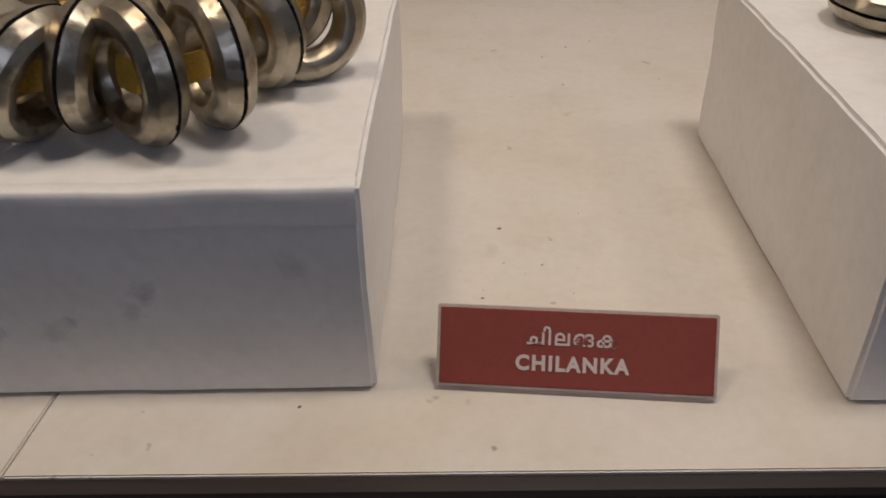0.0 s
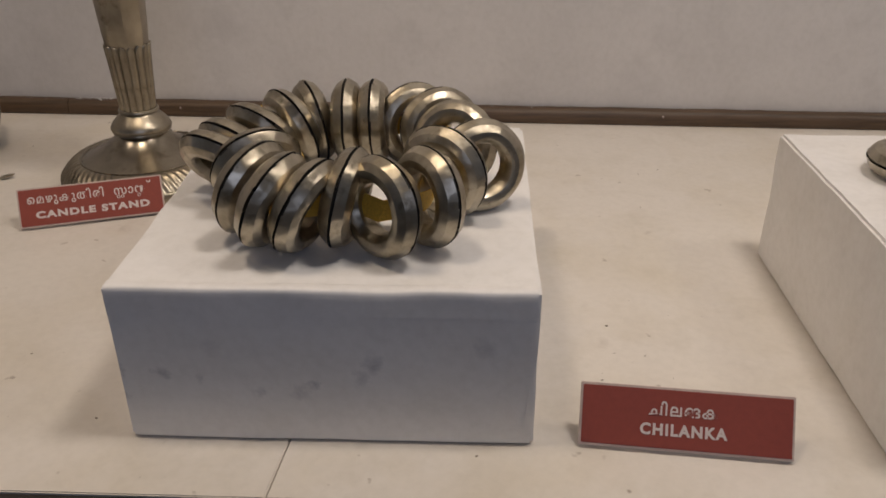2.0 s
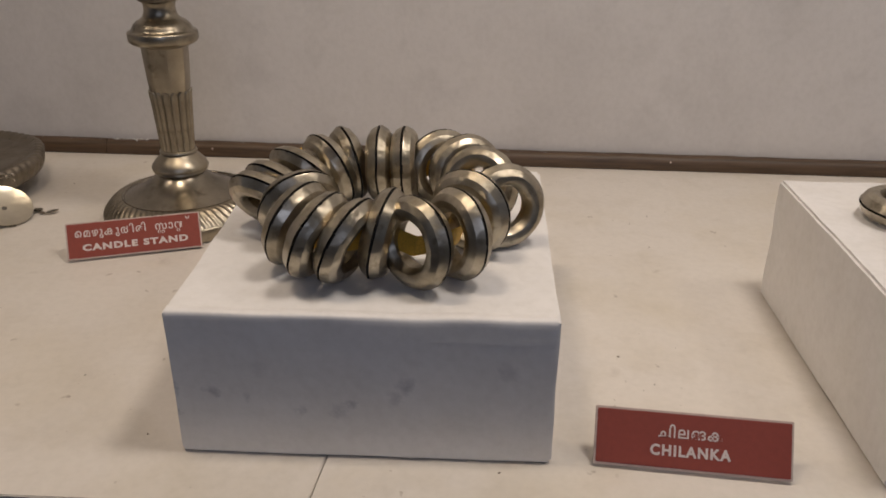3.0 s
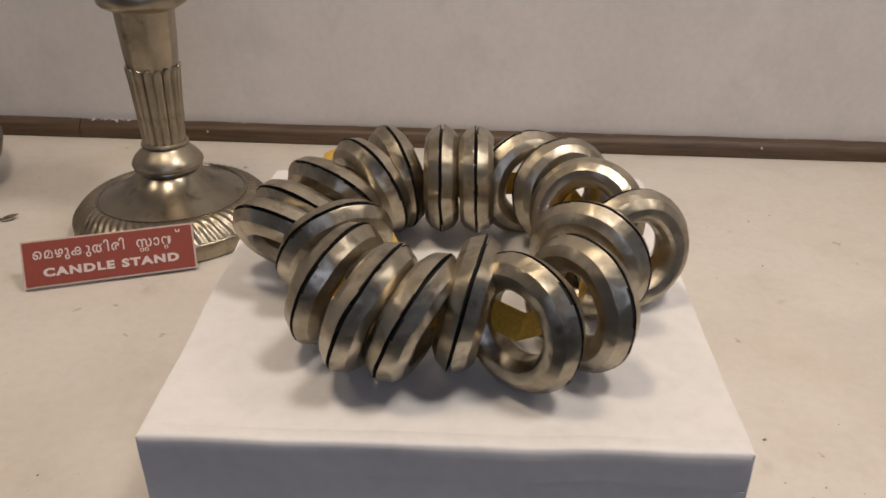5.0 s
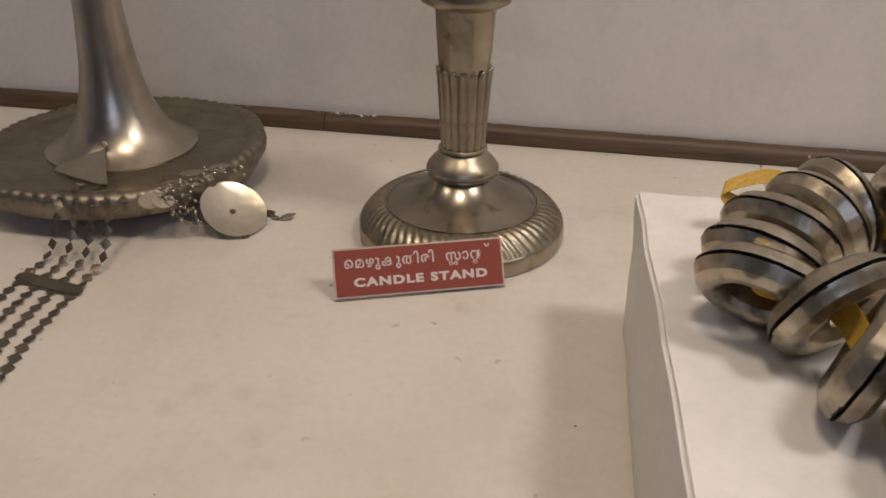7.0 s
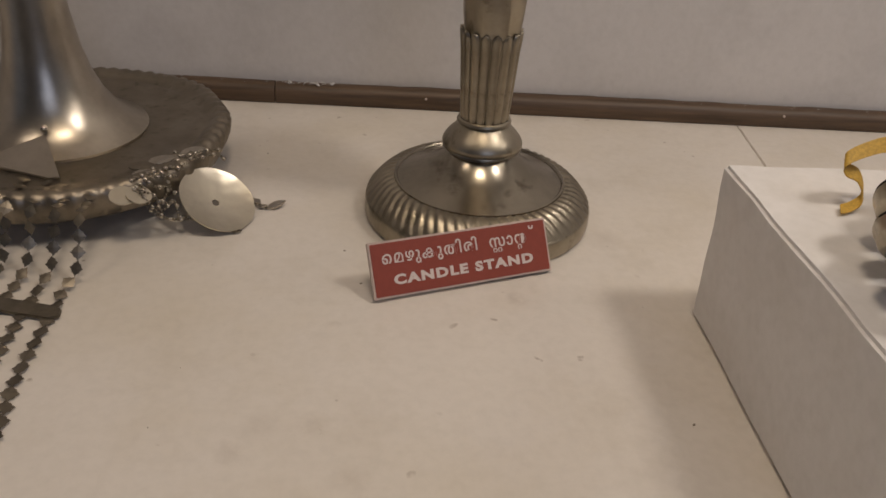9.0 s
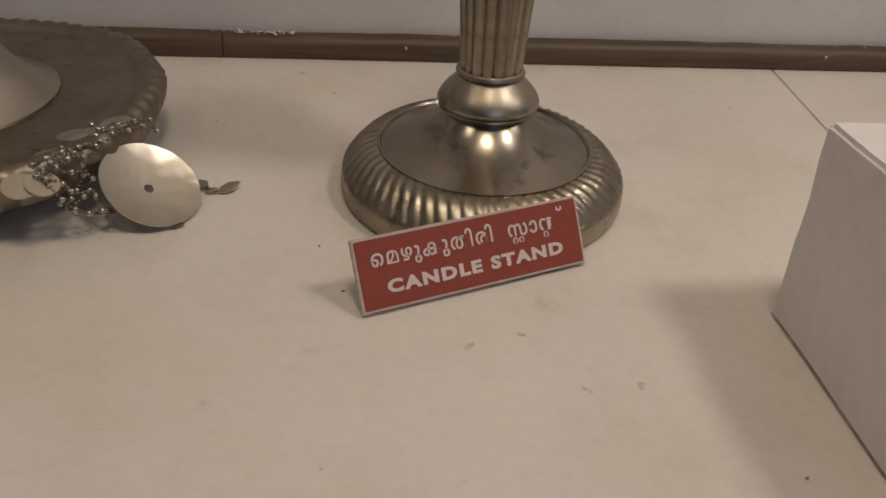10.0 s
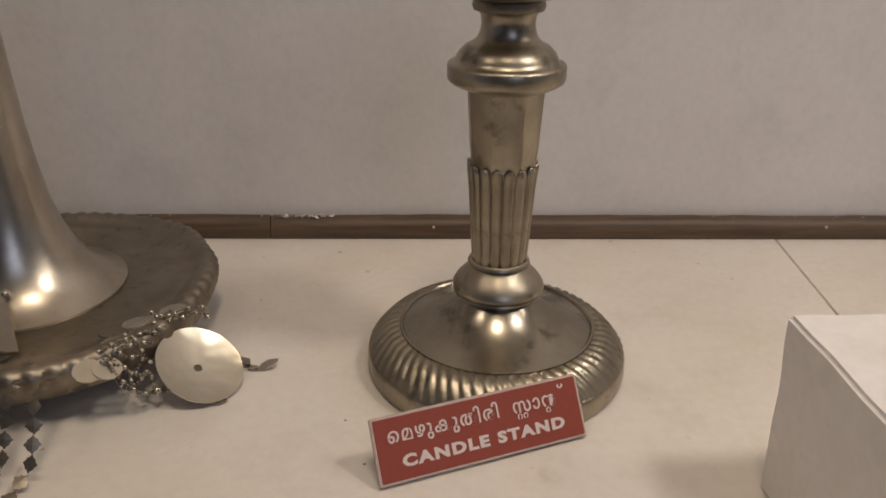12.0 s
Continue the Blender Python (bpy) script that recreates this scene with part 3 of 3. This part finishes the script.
def tray(m):
    top = thing("flared_stand", m, "tarnished metal stand with flared stem on a scalloped round tray", "stand")
    prof = [(0.0, 0.030), (0.055, 0.030), (0.0845, 0.0302), (0.0885, 0.0314), (0.0912, 0.0305), (0.0945, 0.0322), (0.0992, 0.0346), (0.1040, 0.0337), (0.1066, 0.0296), (0.1058, 0.0235), (0.1030, 0.0165), (0.0960, 0.0140), (0.0, 0.0140)]

    def scallop(r, z, a, i):
        lobe = 1.015 - 0.015 * math.cos(4 * a)
        if 3 <= i <= 11:
            r = r * (1 + (lobe - 1) * min((i - 2) / 3, 1) if i < 10 else lobe)
        if 5 <= i <= 9:
            return r + 0.0016 * abs(math.sin(34 * a + 60 * (0.105 - r))) - 0.0006 + 0.0008 * math.sin(9 * a) + 0.0009 * noise.noise((5 * math.cos(a), 5 * math.sin(a), 1)), z + 0.0008 * abs(math.sin(34 * a + 60 * (0.105 - r)))
        return r, z

    part("tray", lathe(prof, 360, scallop), TRAYM, top, "dull round tray with a scalloped rim", 50)
    for k in range(88):
        bm = bmesh.new()
        bmesh.ops.create_uvsphere(bm, u_segments=8, v_segments=5, radius=0.0036)
        bmesh.ops.transform(bm, matrix=Matrix.Diagonal((0.55, 1.05, 1.25, 1)), verts=bm.verts)
        if k == 0:
            first = part("bead", bm, RIMM, top, "", 60)
            shared = first.data
            ob = first
        else:
            bm.free()
            ob = new("bead", shared)
            ob.parent = top
        a = 2 * math.pi * k / 88
        reach = 0.1022 * (1.015 - 0.015 * math.cos(4 * a))
        ob.matrix_basis = pose(reach * math.cos(a), reach * math.sin(a), 0.0192, 0, 0, math.degrees(a)) @ Matrix.Diagonal((0.42, 0.8, 0.7, 1))
    part("foot_ring", lathe([(0.0, 0.0), (0.060, 0.0), (0.064, 0.003), (0.062, 0.012), (0.072, 0.0205), (0.0, 0.0205)], 96), TRAYM, top, "dark recessed foot ring", 40)
    stem = [(0.0560, 0.0300), (0.0562, 0.0316), (0.0545, 0.0325), (0.047, 0.0360), (0.039, 0.0430), (0.032, 0.0530), (0.0265, 0.0660), (0.0225, 0.0820), (0.0195, 0.1020), (0.0172, 0.1280), (0.0155, 0.1600), (0.0140, 0.2050), (0.0128, 0.2600), (0.0125, 0.30), (0.0, 0.30)]
    part("stem", lathe(stem, 96), STEMM, top, "smooth polished stem flaring to its foot", 40)
    return top


tray(pose(TX, TY, 0.0) @ Matrix.Diagonal((0.985, 0.985, 1, 1)))


# ---- chain ornaments beside the tray ----
def lozenge_mesh(length, width, thick):
    bm = bmesh.new()
    ring = []
    for k in range(16):
        a = k * math.pi / 8
        m = 1 / (abs(math.cos(a)) + abs(math.sin(a))) * (1.0, 0.92, 1.1, 0.92)[k % 4]
        ring.append(bm.verts.new((length / 2 * math.cos(a) * m, width / 2 * math.sin(a) * m, 0)))
    up, lo = bm.verts.new((0, 0, thick)), bm.verts.new((0, 0, -thick))
    for k in range(16):
        bm.faces.new((ring[k], ring[(k + 1) % 16], up))
        bm.faces.new((ring[(k + 1) % 16], ring[k], lo))
    bmesh.ops.recalc_face_normals(bm, faces=bm.faces)
    ob = mesh_ob("link", bm, CHAINM)
    me = ob.data
    bpy.data.objects.remove(ob)
    return me


def bead_mesh(r, mat):
    bm = bmesh.new()
    bmesh.ops.create_uvsphere(bm, u_segments=10, v_segments=6, radius=r)
    ob = mesh_ob("bead", bm, mat, smooth=80)
    me = ob.data
    bpy.data.objects.remove(ob)
    return me


LINK, UPPER_LINK = lozenge_mesh(0.0102, 0.0084, 0.0003), lozenge_mesh(0.0088, 0.0078, 0.0003)
BEAD, FINE_BEAD = bead_mesh(0.00135, BEADM), bead_mesh(0.00082, CHAINM)


DISC_AT = Vector((-0.2620, 0.3090, 0.0140))
DISC_FACE = Vector((0.474, -0.297, 0.828)).normalized()


def strand(name, me, keys, step, parent, twist=14.0, flat=True):
    rnd = random.Random(int(keys[0][0] * 1e5))
    for p, d in spaced(curve_points(keys, 8), step):
        away = p - DISC_AT
        if away.length < 0.026 and away.dot(DISC_FACE) > -0.0055:
            continue
        ob = new(name, me)
        ob.parent = parent
        q = d.to_track_quat("X", "Z").to_matrix().to_4x4()
        ob.matrix_basis = Matrix.Translation(p) @ q @ pose(0, 0, 0, rnd.uniform(-twist, twist), rnd.uniform(-twist, twist) * 0.4, rnd.uniform(-twist, twist))


def strap_chain():
    top = thing("chain_ornament", pose(-0.003, 0, 0), "silver lozenge-link chains with a spacer bar, trailing off the tray", "chain")
    bar = prism_bm([(-0.3705, 0.2165), (-0.366, 0.2125), (-0.326, 0.2035), (-0.3205, 0.2055), (-0.3215, 0.2115), (-0.326, 0.2145), (-0.366, 0.2235), (-0.371, 0.2215)], 0.0009, 0.0026, 0.0005)
    part("spacer_bar", bar, CHAINM, top, "flat rounded spacer bar", 40)
    tongue = prism_bm([(-0.3645, 0.3290), (-0.3465, 0.2955), (-0.3520, 0.2945), (-0.3930, 0.3080), (-0.3935, 0.3120)], 0.0308, 0.0320, 0.0003)
    for v in tongue.verts:
        v.co.z += max(v.co.y - 0.306, 0) * 0.5
    part("end_plate", tongue, STEMM, top, "flat triangular end plate lying on the tray", 40)
    bm = bmesh.new()
    bmesh.ops.create_uvsphere(bm, u_segments=14, v_segments=8, radius=0.0022)
    part("pin", bm, BEADM, top, "round pin head", 80).matrix_basis = pose(-0.3650, 0.3300, 0.0460)
    for k in range(4):
        x = -0.366 + 0.0135 * k
        y = 0.2205 - 0.0032 * k
        strand("link", LINK, [(x, y - 0.008, 0.0016), (x + 0.002, y - 0.05, 0.0016), (x + 0.009, y - 0.10, 0.0016), (x + 0.006, y - 0.16, 0.0016)], 0.0088, top)
        strand("link", UPPER_LINK, [(x, y + 0.005, 0.0018), (x + 0.002 - 0.001 * k, y + 0.016, 0.0028), (x + 0.003, y + 0.026, 0.008), (x + 0.004, y + 0.034, 0.020), (x + 0.004, y + 0.042, 0.0325), (x + 0.003, y + 0.056, 0.0318), (x + 0.001, y + 0.074, 0.0318)], 0.0083, top, 22)
    return top


strap_chain()


def disc_ornament():
    top = thing("disc_ornament", pose(-0.0045, -0.0003, 0.0003), "pale metal disc with centre hole and bead chains", "ornament")
    r = 0.0230
    prof = [(0.0022, -0.0036), (0.0060, -0.0034), (0.0120, -0.0025), (0.0180, -0.0012), (0.0215, -0.0002), (r, 0.0003), (r, -0.0005), (0.0180, -0.0019), (0.0120, -0.0032), (0.0022, -0.0043)]
    disc = part("disc", lathe(prof, 72, lambda q, z, a, i: (q, z + 0.00035 * noise.noise((math.cos(a) * q * 110, math.sin(a) * q * 110, 0))), closed=True), DISCM, top, "shallow dished pale hammered disc", 50)
    disc.matrix_basis = Matrix.Translation(DISC_AT) @ DISC_FACE.to_track_quat("Z", "Y").to_matrix().to_4x4()
    for keys in (
        [(-0.300, 0.285, 0.0325), (-0.293, 0.280, 0.026), (-0.287, 0.283, 0.016), (-0.281, 0.290, 0.010), (-0.272, 0.296, 0.008)],
        [(-0.297, 0.292, 0.034), (-0.288, 0.297, 0.034), (-0.281, 0.305, 0.030), (-0.270, 0.310, 0.027)],
        [(-0.292, 0.303, 0.034), (-0.282, 0.312, 0.034), (-0.272, 0.316, 0.034), (-0.262, 0.320, 0.030)],
        [(-0.285, 0.318, 0.034), (-0.274, 0.322, 0.034), (-0.264, 0.330, 0.033), (-0.256, 0.326, 0.026)],
        [(-0.304, 0.290, 0.034), (-0.296, 0.299, 0.0345), (-0.286, 0.307, 0.0345), (-0.276, 0.309, 0.031), (-0.268, 0.303, 0.027)],
        [(-0.290, 0.322, 0.034), (-0.280, 0.326, 0.0345), (-0.270, 0.333, 0.0345), (-0.262, 0.337, 0.033)],
        [(-0.301, 0.284, 0.032), (-0.292, 0.281, 0.020), (-0.284, 0.287, 0.012), (-0.277, 0.294, 0.010)],
        [(-0.299, 0.288, 0.033), (-0.290, 0.289, 0.022), (-0.283, 0.296, 0.018), (-0.276, 0.300, 0.016)],
        [(-0.297, 0.284, 0.031), (-0.291, 0.287, 0.026), (-0.288, 0.284, 0.019), (-0.282, 0.291, 0.021), (-0.279, 0.288, 0.013), (-0.272, 0.297, 0.011)],
        [(-0.300, 0.296, 0.0345), (-0.292, 0.290, 0.031), (-0.286, 0.296, 0.027), (-0.288, 0.289, 0.021), (-0.281, 0.297, 0.020), (-0.276, 0.306, 0.018)],
        [(-0.296, 0.305, 0.0345), (-0.289, 0.300, 0.0335), (-0.283, 0.294, 0.026), (-0.280, 0.301, 0.022), (-0.275, 0.309, 0.020)],
        [(-0.289, 0.328, 0.0345), (-0.283, 0.321, 0.035), (-0.277, 0.325, 0.0345), (-0.271, 0.319, 0.032), (-0.266, 0.325, 0.030)],
    ):
        strand("bead", FINE_BEAD, keys, 0.0019, top, 5)
        strand("large_bead", BEAD, keys, 0.0072, top, 5)
    for k, (x, y, z, a) in enumerate(((-0.299, 0.300, 0.0335, 30), (-0.291, 0.311, 0.0335, 10), (-0.284, 0.322, 0.0338, 25), (-0.306, 0.279, 0.030, 40), (-0.294, 0.317, 0.0342, 35), (-0.303, 0.308, 0.0340, 5), (-0.279, 0.331, 0.0340, 40), (-0.2985, 0.2825, 0.0290, 60))):
        bm = prism_bm([(0.0075 * math.cos(q), 0.0042 * math.sin(q) * (1.2 if k not in (3, 7) else 1.6)) for q in [i * math.pi / 7 for i in range(14)]], 0.0, 0.0008, 0.0002)
        ob = part("leaf_plate", bm, DISCM if k in (3, 7) else TRAYM if k % 2 else BEADM, top, "thin leaf-shaped plate", 40)
        ob.matrix_basis = pose(x, y, z, 25 if k in (3, 7) else 3, 0, a)
    for x, y, s, a in ((-0.2450, 0.3305, 1.25, -42), (-0.2385, 0.3245, 0.6, -5), (-0.2305, 0.3272, 1.2, 36)):
        bm = prism_bm([(0.0055 * s, 0), (0.0015 * s, 0.0030 * s), (-0.0025 * s, 0.0026 * s), (-0.0055 * s, 0), (-0.0025 * s, -0.0026 * s), (0.0015 * s, -0.0030 * s)], 0.0, 0.0009, 0.0002)
        ob = part("leaf_link", bm, BEADM, top, "small leaf-shaped end link", 40)
        ob.matrix_basis = pose(x, y, 0.0014, 0, -8, a)
    for x, y, a in ((-0.2405, 0.3265, -30), (-0.2365, 0.3240, 10), (-0.2480, 0.2945, 30), (-0.2505, 0.2930, 0)):
        ob = new("link", UPPER_LINK)
        ob.parent = top
        ob.matrix_basis = pose(x, y, 0.0012, 8, 0, a) @ Matrix.Diagonal((0.45, 0.4, 0.8, 1))
    return top


disc_ornament()


# ---- small marks: nail heads on the skirting, plaster flakes, crumbs on the shelf ----
def nail_head(x, z):
    bm = lathe([(0.0, 0.0004), (0.0007, 0.0003), (0.001, 0.0), (0.001, -0.001)], 12)
    ob = part("nail", bm, CORE, bpy.data.objects["baseboard_2"], "pale nail head", 60)
    ob.matrix_basis = pose(x, wall_y(x) - 0.0087, z, 90)


for nx, nz in ((-0.1385, 0.0096), (0.155, 0.0100), (0.357, 0.0098)):
    nail_head(nx, nz)


def crumbs(name, count, size, mat, label, seed, near=None):
    rnd = random.Random(seed)
    bm = bmesh.new()
    for _ in range(count):
        x, y = rnd.uniform(-0.5, 0.5), rnd.uniform(-0.03, 0.46)
        if near:
            x, y = rnd.gauss(near[0], near[2]), rnd.gauss(near[1], near[2])
        if (-0.006 < x < 0.2 and -0.005 < y < 0.23) or x > 0.355 or (x + 0.106) ** 2 + (y - 0.334) ** 2 < 0.0054 or (x + 0.374) ** 2 + (y - 0.371) ** 2 < 0.012:
            continue
        r = size * rnd.uniform(0.4, 1.3)
        bmesh.ops.create_icosphere(bm, subdivisions=1, radius=r, matrix=Matrix.Translation((x, y, r * 0.35)) @ pose(0, 0, 0, 0, 0, rnd.uniform(0, 180)) @ Matrix.Diagonal((1.3, 0.8, 0.5, 1)))
    return tagged(mesh_ob(name, bm, mat), label, "crumbs", "", "stuff")


def plaster_flakes(name, spans, label, seed):
    """Pale chips of plaster caught on top of the skirting strip."""
    rnd = random.Random(seed)
    bm = bmesh.new()
    for x0, x1, count, size in spans:
        for _ in range(count):
            x, k = rnd.uniform(x0, x1), size * rnd.uniform(0.4, 1.2)
            m = Matrix.Translation((x, wall_y(x) - rnd.uniform(-0.0015, 0.0035), 0.0148 + rnd.uniform(-0.0008, 0.0012) + k * 0.2)) @ pose(0, 0, 0, rnd.uniform(-25, 25), rnd.uniform(-25, 25), rnd.uniform(0, 180))
            bmesh.ops.create_icosphere(bm, subdivisions=1, radius=k, matrix=m @ Matrix.Diagonal((1.8, 0.7, 0.35, 1)))
    return tagged(mesh_ob(name, bm, WALL), label, "plaster", "", "stuff")


plaster_flakes("plaster_flakes", ((-0.255, -0.212, 34, 0.0013), (-0.36, 0.45, 40, 0.0007)), "pale plaster chips along the top of the skirting", 5)
crumbs("shelf_crumbs", 70, 0.0006, SEAM, "fine dark crumbs scattered on the shelf", 4)
crumbs("dust_crumbs", 14, 0.0007, SEAM, "fine dark crumbs beside the name plate", 9, (0.255, 0.045, 0.02))
